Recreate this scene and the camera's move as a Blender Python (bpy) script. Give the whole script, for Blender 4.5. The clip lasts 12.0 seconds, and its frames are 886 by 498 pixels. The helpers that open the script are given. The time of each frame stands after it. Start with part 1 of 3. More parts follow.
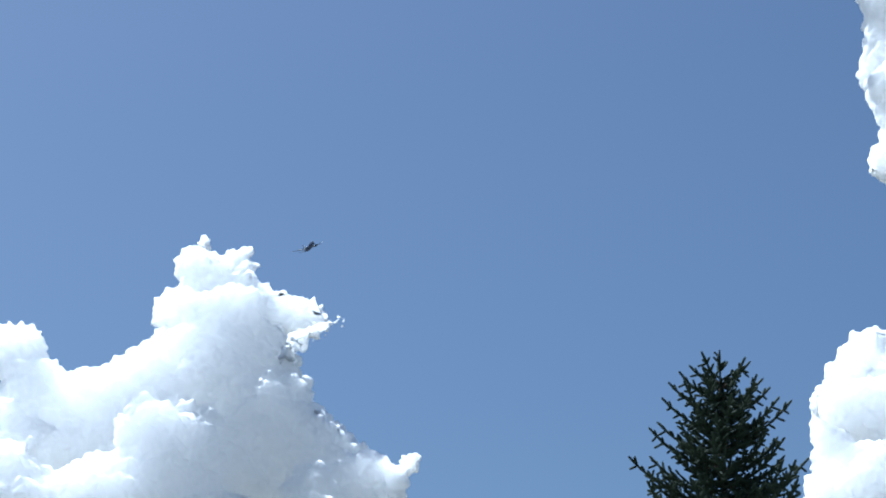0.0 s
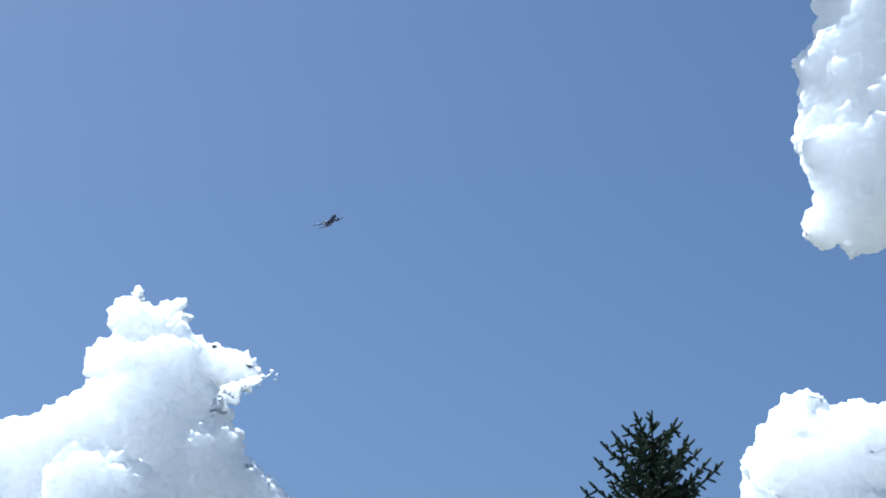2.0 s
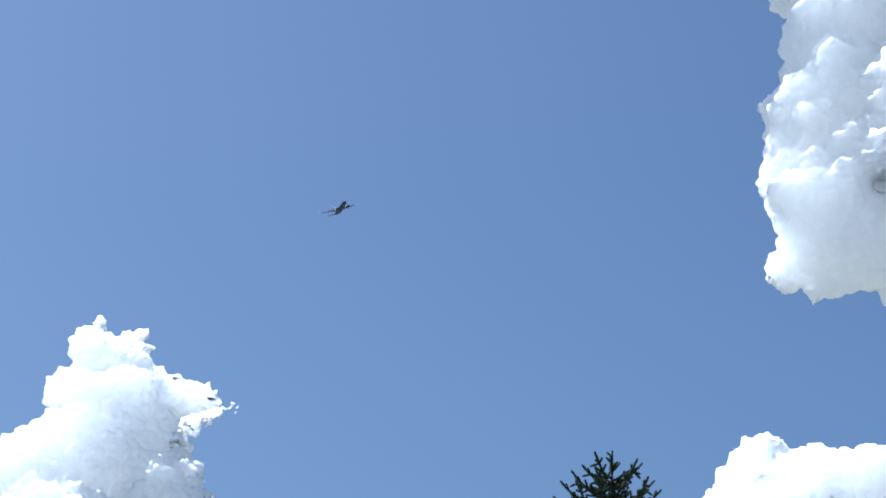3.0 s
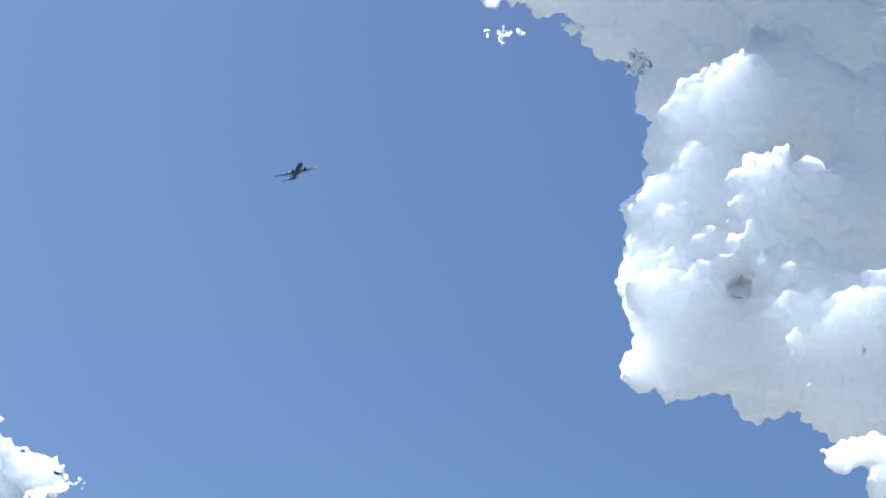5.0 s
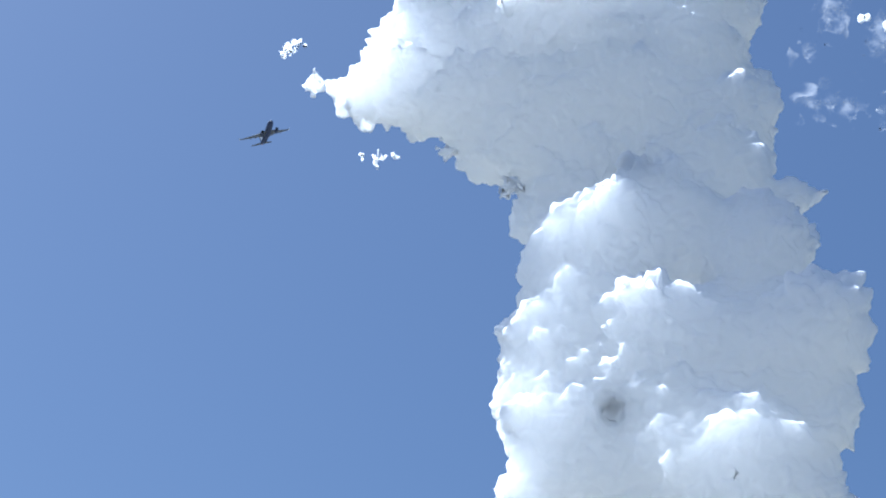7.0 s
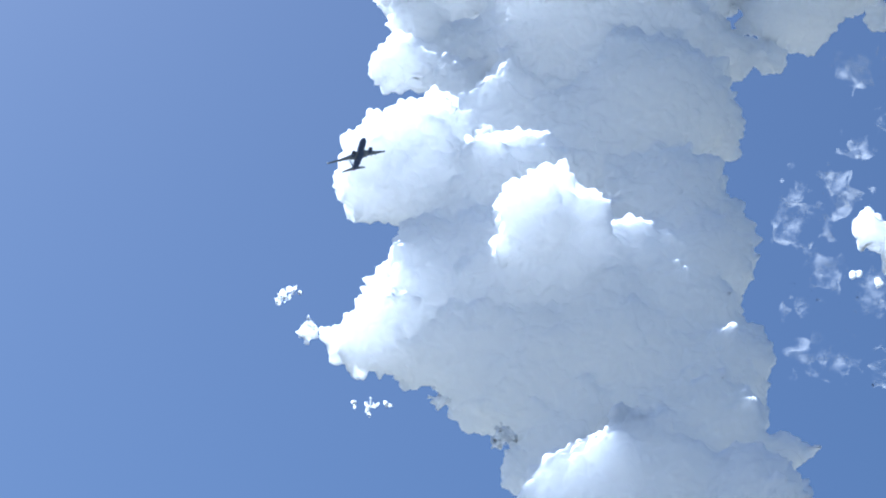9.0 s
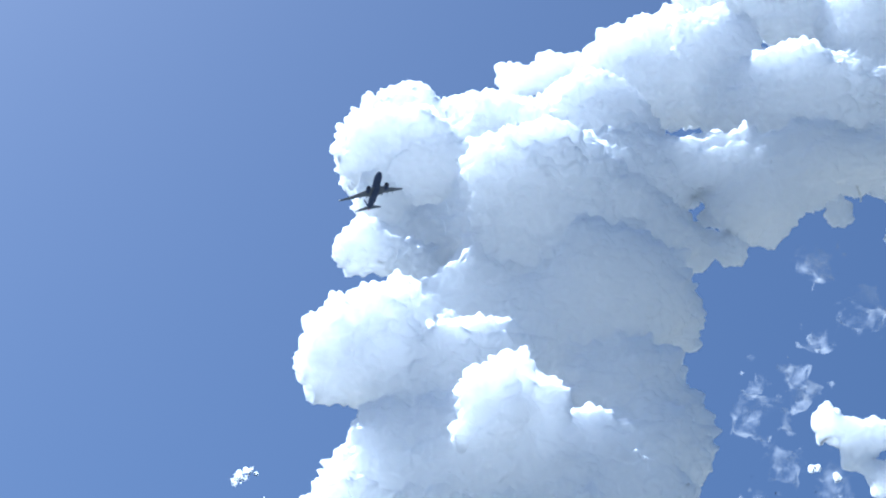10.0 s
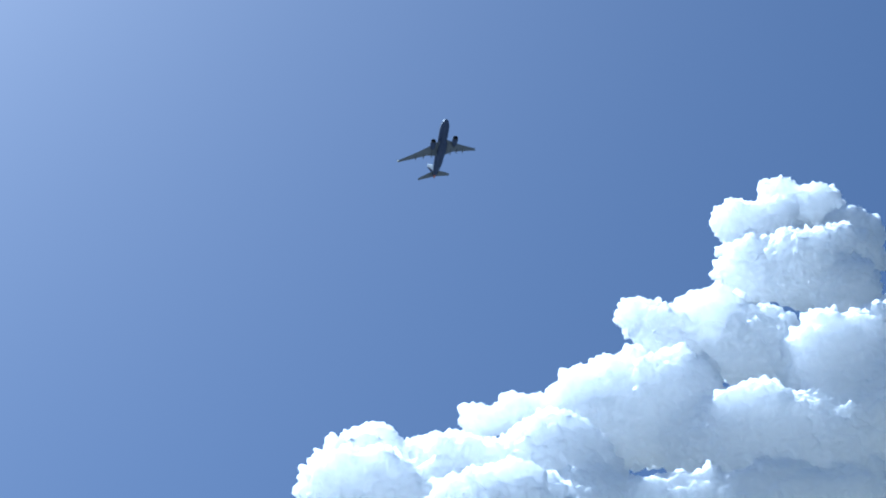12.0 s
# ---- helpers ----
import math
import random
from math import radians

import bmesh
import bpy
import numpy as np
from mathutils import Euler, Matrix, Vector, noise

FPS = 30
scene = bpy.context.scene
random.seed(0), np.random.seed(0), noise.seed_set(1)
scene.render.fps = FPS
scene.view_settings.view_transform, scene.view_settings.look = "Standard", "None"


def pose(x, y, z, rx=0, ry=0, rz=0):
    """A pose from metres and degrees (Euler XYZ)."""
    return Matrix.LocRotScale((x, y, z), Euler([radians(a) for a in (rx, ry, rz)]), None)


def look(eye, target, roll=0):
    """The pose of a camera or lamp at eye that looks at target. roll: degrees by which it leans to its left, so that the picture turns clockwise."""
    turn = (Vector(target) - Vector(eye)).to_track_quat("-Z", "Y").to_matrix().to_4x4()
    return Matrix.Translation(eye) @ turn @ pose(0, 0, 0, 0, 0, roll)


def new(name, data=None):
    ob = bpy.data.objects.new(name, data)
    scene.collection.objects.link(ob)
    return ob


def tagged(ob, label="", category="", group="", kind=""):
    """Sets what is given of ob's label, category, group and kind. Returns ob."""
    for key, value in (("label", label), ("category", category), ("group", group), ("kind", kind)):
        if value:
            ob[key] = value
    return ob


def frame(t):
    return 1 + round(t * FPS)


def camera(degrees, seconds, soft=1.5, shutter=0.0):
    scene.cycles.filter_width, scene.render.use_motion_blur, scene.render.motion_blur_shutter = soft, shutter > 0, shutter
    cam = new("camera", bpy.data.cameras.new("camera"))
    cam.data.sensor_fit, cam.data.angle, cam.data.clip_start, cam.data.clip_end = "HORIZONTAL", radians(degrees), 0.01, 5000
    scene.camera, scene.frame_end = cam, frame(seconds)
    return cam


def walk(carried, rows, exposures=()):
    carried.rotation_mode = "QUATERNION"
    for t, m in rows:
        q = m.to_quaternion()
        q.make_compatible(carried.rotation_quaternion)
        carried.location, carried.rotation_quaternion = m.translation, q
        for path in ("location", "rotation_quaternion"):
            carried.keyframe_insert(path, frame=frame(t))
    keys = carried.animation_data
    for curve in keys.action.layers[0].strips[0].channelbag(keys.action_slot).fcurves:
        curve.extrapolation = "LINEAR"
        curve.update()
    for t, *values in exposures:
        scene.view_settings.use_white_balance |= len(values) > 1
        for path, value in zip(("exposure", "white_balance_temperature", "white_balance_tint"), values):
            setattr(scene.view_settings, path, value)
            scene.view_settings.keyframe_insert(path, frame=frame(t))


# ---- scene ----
cam = camera(25.0, 12.0, soft=2.0)
walk(cam, [
    (0.0, pose(0, 0, 1.6, 110.770, -1.359, 8.308)),
    (0.5, pose(0, 0, 1.6, 110.801, -1.373, 7.988)),
    (1.0, pose(0, 0, 1.6, 111.214, -1.412, 7.344)),
    (1.5, pose(0, 0, 1.6, 111.822, -1.505, 6.735)),
    (2.0, pose(0, 0, 1.6, 112.423, -1.711, 6.179)),
    (2.5, pose(0, 0, 1.6, 112.963, -2.029, 5.555)),
    (4.5, pose(0, 0, 1.6, 115.486, -3.319, 1.378)),
    (5.0, pose(0, 0, 1.6, 116.243, -3.256, -0.036)),
    (5.5, pose(0, 0, 1.6, 116.991, -2.808, -1.430)),
    (6.0, pose(0, 0, 1.6, 117.646, -2.210, -2.396)),
    (6.5, pose(0, 0, 1.6, 118.489, -1.743, -2.872)),
    (7.0, pose(0, 0, 1.6, 119.905, -1.661, -3.263)),
    (9.0, pose(0, 0, 1.6, 127.054, -2.325, -3.947)),
    (9.5, pose(0, 0, 1.6, 129.525, -2.428, -4.511)),
    (10.0, pose(0, 0, 1.6, 132.412, -2.704, -5.715)),
    (10.5, pose(0, 0, 1.6, 135.452, -2.951, -7.027)),
    (11.0, pose(0, 0, 1.6, 138.120, -3.151, -7.977)),
    (11.5, pose(0, 0, 1.6, 140.302, -2.759, -7.688)),
    (12.0, pose(0, 0, 1.6, 142.177, -1.773, -6.257)),
], exposures=[(0.0, 0.56, 5350, 3), (4.5, 0.78, 5350, 6), (9.0, 0.77, 5080, 7), (12.0, 0.57, 4750, 2)])

# ---- light: high summer sun ahead of the camera, to the left ----
SUN_AZ, SUN_EL = -66.0, 62.0


def heading(az, el):
    """Unit vector from azimuth (clockwise from +y) and elevation, in degrees."""
    a, e = radians(az), radians(el)
    return Vector((math.sin(a) * math.cos(e), math.cos(a) * math.cos(e), math.sin(e)))


world = bpy.data.worlds.new("sky")
world.use_nodes = True
scene.world = world
wn, wl = world.node_tree.nodes, world.node_tree.links
sky = wn.new("ShaderNodeTexSky")
sky.sky_type = "NISHITA"
sky.sun_disc = False
sky.sun_elevation, sky.sun_rotation = radians(SUN_EL), radians(SUN_AZ)
sky.altitude, sky.air_density, sky.dust_density, sky.ozone_density = 200, 1.0, 2.6, 3.8
wl.new(sky.outputs["Color"], wn["Background"].inputs["Color"])
wn["Background"].inputs["Strength"].default_value = 0.059
sun_data = bpy.data.lights.new("sun", "SUN")
sun_data.energy, sun_data.angle, sun_data.color = 5.0, radians(0.53), (1.0, 0.98, 0.96)
sun = new("sun", sun_data)
sun.matrix_world = look(heading(SUN_AZ, SUN_EL) * 100, (0, 0, 0))


# ---- materials ----
def material(name, colour, rough=0.5, metal=0.0, spec=0.5):
    m = bpy.data.materials.new(name)
    m.use_nodes = True
    p = m.node_tree.nodes["Principled BSDF"]
    p.inputs["Base Color"].default_value = (*colour, 1)
    p.inputs["Roughness"].default_value = rough
    p.inputs["Metallic"].default_value = metal
    p.inputs["Specular IOR Level"].default_value = spec
    return m


def mottle(m, a, b, scale, fine, bump=0.0, detail=6.0, distance=0.02):
    """Two scales of noise between colours a and b, with an optional bump."""
    n, l = m.node_tree.nodes, m.node_tree.links
    p = n["Principled BSDF"]
    co = n.new("ShaderNodeTexCoord")
    big, small = n.new("ShaderNodeTexNoise"), n.new("ShaderNodeTexNoise")
    big.inputs["Scale"].default_value, small.inputs["Scale"].default_value = scale, fine
    big.inputs["Detail"].default_value = small.inputs["Detail"].default_value = detail
    mid = n.new("ShaderNodeMath")
    mid.operation = "ADD"
    half = n.new("ShaderNodeMath")
    half.operation = "MULTIPLY"
    half.inputs[1].default_value = 0.5
    ramp = n.new("ShaderNodeValToRGB")
    ramp.color_ramp.elements[0].position, ramp.color_ramp.elements[1].position = 0.36, 0.64
    ramp.color_ramp.elements[0].color, ramp.color_ramp.elements[1].color = (*a, 1), (*b, 1)
    for tex in (big, small):
        l.new(co.outputs["Object"], tex.inputs["Vector"])
    l.new(big.outputs["Fac"], mid.inputs[0])
    l.new(small.outputs["Fac"], mid.inputs[1])
    l.new(mid.outputs[0], half.inputs[0])
    l.new(half.outputs[0], ramp.inputs["Fac"])
    l.new(ramp.outputs["Color"], p.inputs["Base Color"])
    if bump:
        b_node = n.new("ShaderNodeBump")
        b_node.inputs["Strength"].default_value, b_node.inputs["Distance"].default_value = bump, distance
        l.new(small.outputs["Fac"], b_node.inputs["Height"])
        l.new(b_node.outputs["Normal"], p.inputs["Normal"])
    return m


CLOUD = material("cloud_vapour", (0.99, 0.99, 0.99), 1.0, spec=0.0)
dense = CLOUD.node_tree.nodes["Principled BSDF"]
dense.inputs["Subsurface Weight"].default_value = 0.95
dense.inputs["Subsurface Radius"].default_value = (1.0, 1.0, 1.0)
dense.inputs["Subsurface Scale"].default_value = 600.0
dense.inputs["Subsurface Anisotropy"].default_value = 0.8


def veil_material():
    """Thin vapour: light scatters from both sides, and noise tears it open, more so the higher it stands off the core."""
    m = bpy.data.materials.new("thin_vapour")
    m.use_nodes = True
    n, l = m.node_tree.nodes, m.node_tree.links
    n.remove(n["Principled BSDF"])
    out = n["Material Output"]
    front, back, clear = n.new("ShaderNodeBsdfDiffuse"), n.new("ShaderNodeBsdfTranslucent"), n.new("ShaderNodeBsdfTransparent")
    front.inputs["Color"].default_value = back.inputs["Color"].default_value = (0.98, 0.98, 0.98, 1)
    both, mix = n.new("ShaderNodeMixShader"), n.new("ShaderNodeMixShader")
    both.inputs["Fac"].default_value = 0.7
    co = n.new("ShaderNodeTexCoord")
    fine, broad = n.new("ShaderNodeTexNoise"), n.new("ShaderNodeTexNoise")
    fine.inputs["Scale"].default_value, fine.inputs["Detail"].default_value = 0.022, 3.5
    fine.inputs["Roughness"].default_value, fine.inputs["Distortion"].default_value = 0.52, 0.5
    broad.inputs["Scale"].default_value, broad.inputs["Detail"].default_value = 0.006, 2.0
    sway = n.new("ShaderNodeMapRange")
    sway.inputs["From Min"].default_value, sway.inputs["From Max"].default_value = 0.3, 0.7
    sway.inputs["To Min"].default_value, sway.inputs["To Max"].default_value = -0.07, 0.07
    total, floor_at, ceil_at, ramp = n.new("ShaderNodeMath"), n.new("ShaderNodeMapRange"), n.new("ShaderNodeMath"), n.new("ShaderNodeMapRange")
    height = n.new("ShaderNodeAttribute")
    height.attribute_name = "standing_off"
    floor_at.inputs["To Min"].default_value, floor_at.inputs["To Max"].default_value = 0.34, 0.5
    ceil_at.operation, ceil_at.inputs[1].default_value = "ADD", 0.22
    ramp.interpolation_type = "SMOOTHSTEP"
    ramp.inputs["To Min"].default_value, ramp.inputs["To Max"].default_value = 0.0, 0.2
    for tex in (fine, broad):
        l.new(co.outputs["Object"], tex.inputs["Vector"])
    l.new(broad.outputs["Fac"], sway.inputs["Value"])
    l.new(fine.outputs["Fac"], total.inputs[0])
    l.new(sway.outputs["Result"], total.inputs[1])
    l.new(height.outputs["Fac"], floor_at.inputs["Value"])
    l.new(floor_at.outputs["Result"], ceil_at.inputs[0])
    l.new(total.outputs[0], ramp.inputs["Value"])
    l.new(floor_at.outputs["Result"], ramp.inputs["From Min"])
    l.new(ceil_at.outputs[0], ramp.inputs["From Max"])
    l.new(front.outputs[0], both.inputs[1])
    l.new(back.outputs[0], both.inputs[2])
    l.new(ramp.outputs["Result"], mix.inputs["Fac"])
    l.new(clear.outputs[0], mix.inputs[1])
    l.new(both.outputs[0], mix.inputs[2])
    l.new(mix.outputs[0], out.inputs["Surface"])
    return m


VEIL = veil_material()

# Unseen ground, made pale so that its bounce brightens the clouds' shaded faces
GROUND_FILL = mottle(material("pale_ground_fill", (0.22, 0.215, 0.185), 0.9, spec=0.2), (0.17, 0.17, 0.14), (0.27, 0.26, 0.23), 0.02, 2.0, 0.4)
BARK = mottle(material("spruce_bark", (0.12, 0.08, 0.055), 0.9, spec=0.2), (0.07, 0.05, 0.035), (0.17, 0.12, 0.085), 6, 60, 0.8)
NEEDLES = mottle(material("spruce_needles", (0.035, 0.06, 0.03), 0.7, spec=0.12), (0.018, 0.03, 0.02), (0.036, 0.05, 0.03), 2.5, 30)
HULL_BLUE = mottle(material("hull_paint", (0.03, 0.045, 0.10), 0.6, spec=0.25), (0.026, 0.038, 0.085), (0.036, 0.052, 0.115), 0.4, 3)
WING_GREY = mottle(material("wing_paint", (0.085, 0.10, 0.13), 0.45), (0.07, 0.085, 0.11), (0.10, 0.115, 0.15), 0.5, 4)
# White that carries sunlight on the fin front and the winglets
SUNLIT_WHITE = mottle(material("sunlit_white", (0.75, 0.76, 0.78), 0.3), (0.70, 0.71, 0.73), (0.80, 0.81, 0.82), 0.5, 4)
TAIL_RED = mottle(material("tail_cone_paint", (0.25, 0.07, 0.05), 0.35), (0.20, 0.055, 0.04), (0.30, 0.09, 0.06), 0.6, 4)
DARK_METAL = mottle(material("dark_metal", (0.05, 0.05, 0.055), 0.5, 0.8), (0.04, 0.04, 0.045), (0.07, 0.07, 0.075), 2.0, 12)
GLASS_DARK = material("cockpit_glass", (0.01, 0.012, 0.015), 0.05)


def part(name, bm, mat, parent=None, label="", smooth=True):
    """Links a bmesh as one mesh object, under a thing or a part if one is given."""
    me = bpy.data.meshes.new(name)
    bm.normal_update()
    bm.to_mesh(me)
    bm.free()
    me.materials.append(mat)
    me.shade_smooth() if smooth else me.shade_flat()
    ob = new(name, me)
    ob.parent = parent
    return tagged(ob, label)


# ---- ground ----
def ground():
    bm = bmesh.new()
    rings = [0, 4, 8, 14, 22, 32, 46, 70, 110, 200, 400, 900, 2000, 4000, 9000]
    prev = None
    for r in rings:
        row = []
        for i in range(48):
            a = i / 48 * math.tau
            x, y = r * math.cos(a), r * math.sin(a)
            z = 0.12 * noise.noise((x * 0.05, y * 0.05, 3.0)) * min(1, r / 10) if r < 300 else 0.0
            row.append(bm.verts.new((x, y, z)))
            if r == 0:
                break
        if prev and len(prev) == 1:
            for i in range(48):
                bm.faces.new((prev[0], row[i], row[(i + 1) % 48]))
        elif prev:
            for i in range(48):
                j = (i + 1) % 48
                bm.faces.new((prev[i], row[i], row[j], prev[j]))
        prev = row
    ob = part("ground", bm, GROUND_FILL)
    tagged(ob, "unseen ground reaching the horizon, paled to bounce light onto the clouds", "ground", kind="structure")


# ---- clouds ----
LATTICE = np.random.default_rng(7).random((64 ** 3, 3), dtype=np.float32)


def lattice(i, j, k, seed):
    """Three random numbers for each whole-number lattice point."""
    return LATTICE[(((i + seed * 7) & 63) << 12) | (((j + seed * 13) & 63) << 6) | ((k + seed * 29) & 63)]


def value_noise(p, seed):
    """Smooth noise in -1..1 at the rows of p, three channels."""
    whole = np.floor(p)
    i = whole.astype(np.int32)
    f = (p - whole).astype(np.float32)
    f = f * f * (3 - 2 * f)
    out = 0
    for dx in (0, 1):
        for dy in (0, 1):
            w = (f[:, 0] if dx else 1 - f[:, 0]) * (f[:, 1] if dy else 1 - f[:, 1])
            for dz in (0, 1):
                out = out + (w * (f[:, 2] if dz else 1 - f[:, 2]))[:, None] * lattice(i[:, 0] + dx, i[:, 1] + dy, i[:, 2] + dz, seed)
    return out * 2 - 1


def cells(p, seed):
    """Distance to the nearest of the scattered points, one per lattice cell, with rounded creases."""
    whole = np.floor(p)
    i = whole.astype(np.int32)
    f = (p - whole).astype(np.float32)
    near = np.zeros(len(p), np.float32)
    for dx in (-1, 0, 1):
        for dy in (-1, 0, 1):
            for dz in (-1, 0, 1):
                q = lattice(i[:, 0] + dx, i[:, 1] + dy, i[:, 2] + dz, seed)
                near += np.exp(-14 * np.sqrt((q[:, 0] + dx - f[:, 0]) ** 2 + (q[:, 1] + dy - f[:, 1]) ** 2 + (q[:, 2] + dz - f[:, 2]) ** 2))
    return -np.log(near) / 14 + 0.05


def surface(field, origin, step):
    """Vertices and quads where a gridded field passes through zero (negative inside)."""
    inside = field < 0
    size = inside.shape
    corners = [(dx, dy, dz) for dx in (0, 1) for dy in (0, 1) for dz in (0, 1)]
    count = np.zeros(tuple(k - 1 for k in size), np.int8)
    for dx, dy, dz in corners:
        count += inside[dx:size[0] - 1 + dx, dy:size[1] - 1 + dy, dz:size[2] - 1 + dz]
    cell = np.stack(np.nonzero((count > 0) & (count < 8)), 1)
    value = {c: field[tuple((cell + c).T)] for c in corners}
    total, weight = np.zeros((len(cell), 3), np.float32), np.zeros(len(cell), np.float32)
    for c in corners:
        for axis in range(3):
            if c[axis]:
                continue
            d = list(c)
            d[axis] = 1
            f0, f1 = value[c], value[tuple(d)]
            cross = (f0 < 0) != (f1 < 0)
            t = np.where(cross, f0 / np.where(cross, f0 - f1, 1), 0)
            weight += cross
            for k in range(3):
                total[:, k] += cross * (t if k == axis else c[k])
    verts = (cell + total / weight[:, None]) * step + origin
    index = np.full(count.shape, -1, np.int32)
    index[tuple(cell.T)] = np.arange(len(cell))
    quads = []
    for axis in range(3):
        u, v = (axis + 1) % 3, (axis + 2) % 3
        lo, hi = [slice(1, -1)] * 3, [slice(1, -1)] * 3
        lo[axis], hi[axis] = slice(0, -1), slice(1, None)
        a_in, b_in = inside[tuple(lo)], inside[tuple(hi)]
        at = np.stack(np.nonzero(a_in != b_in), 1)
        first = a_in[tuple(at.T)]
        off = np.ones(3, int)
        off[axis] = 0
        at = at + off
        ids = []
        for du, dv in ((-1, -1), (0, -1), (0, 0), (-1, 0)):
            q = at.copy()
            q[:, u] += du
            q[:, v] += dv
            ids.append(index[tuple(q.T)])
        q = np.stack(ids, 1)
        quads.append(np.where(first[:, None], q, q[:, ::-1]))
    quads = np.concatenate(quads)
    return verts, quads


def billow(p, seed):
    """Heaped, cauliflower-like relief in metres: rounded cells of two sizes."""
    warp = value_noise(p / 90, seed + 11) * 28
    out = 46 * (cells((p + warp * 1.6) / 170, seed + 8) - 0.5) + 36 * (cells((p + warp) / 72, seed) - 0.5)
    return 10 - 5 * np.logaddexp(0, (10 - out) / 5)


def florets(p, seed):
    """Finer relief in metres, outwards: small heads on the lumps, crisp in some places and torn in others."""
    warp = value_noise(p / 26, seed + 21) * 7
    torn = np.clip(0.45 + value_noise(p / 110, seed + 22)[:, 0], 0.0, 1.0)
    heads = (15 + 11 * torn) * (0.5 - cells((p + warp) / 36, seed + 3)) + 13 * (0.5 - cells((p + warp) / 17, seed + 6))
    tufts = value_noise(p / 13, seed + 24)
    return heads - 4 + torn * (8 * tufts[:, 0] + 14 * np.clip(tufts[:, 1] - 0.1, 0, 1)) + (1 + 3 * torn) * value_noise(p / 7, seed + 25)[:, 2]


def refine(verts, quads):
    """Each quad in four."""
    n, k = len(verts), len(quads)
    ends = np.stack([quads, np.roll(quads, -1, 1)], -1)
    ends.sort(axis=-1)
    key, back = np.unique(ends[..., 0].ravel().astype(np.int64) * n + ends[..., 1].ravel(), return_inverse=True)
    mids = (verts[key // n] + verts[key % n]) / 2
    edge = back.reshape(k, 4) + n
    centre = np.arange(k) + n + len(key)
    parts = [np.stack([quads[:, i], edge[:, i], centre, edge[:, i - 1]], 1) for i in range(4)]
    return np.concatenate([verts, mids, verts[quads].mean(1)]), np.concatenate(parts)


def drop_specks(verts, quads, least=110):
    """Leaves out loose bits and inner pockets of few vertices."""
    label = np.arange(len(verts))
    while True:
        low = label[quads].min(1)
        nxt = label.copy()
        for i in range(4):
            np.minimum.at(nxt, quads[:, i], low)
        nxt = nxt[nxt]
        if (nxt == label).all():
            break
        label = nxt
    quads = quads[np.bincount(label, minlength=len(verts))[label[quads[:, 0]]] >= least]
    used, back = np.unique(quads, return_inverse=True)
    return verts[used], back.reshape(-1, 4)


def normals_of(verts, quads):
    face = np.cross(verts[quads[:, 2]] - verts[quads[:, 0]], verts[quads[:, 3]] - verts[quads[:, 1]])
    out = np.stack([sum(np.bincount(quads[:, i], face[:, k], len(verts)) for i in range(4)) for k in range(3)], 1)
    return out / (np.linalg.norm(out, axis=1, keepdims=True) + 1e-9)


def quad_mesh(name, verts, quads, mat):
    me = bpy.data.meshes.new(name)
    me.vertices.add(len(verts))
    me.vertices.foreach_set("co", verts.ravel())
    me.loops.add(quads.size)
    me.loops.foreach_set("vertex_index", quads.ravel())
    me.polygons.add(len(quads))
    me.polygons.foreach_set("loop_start", np.arange(0, quads.size, 4))
    me.update(calc_edges=True)
    me.validate()
    me.shade_smooth()
    me.materials.append(mat)
    return me


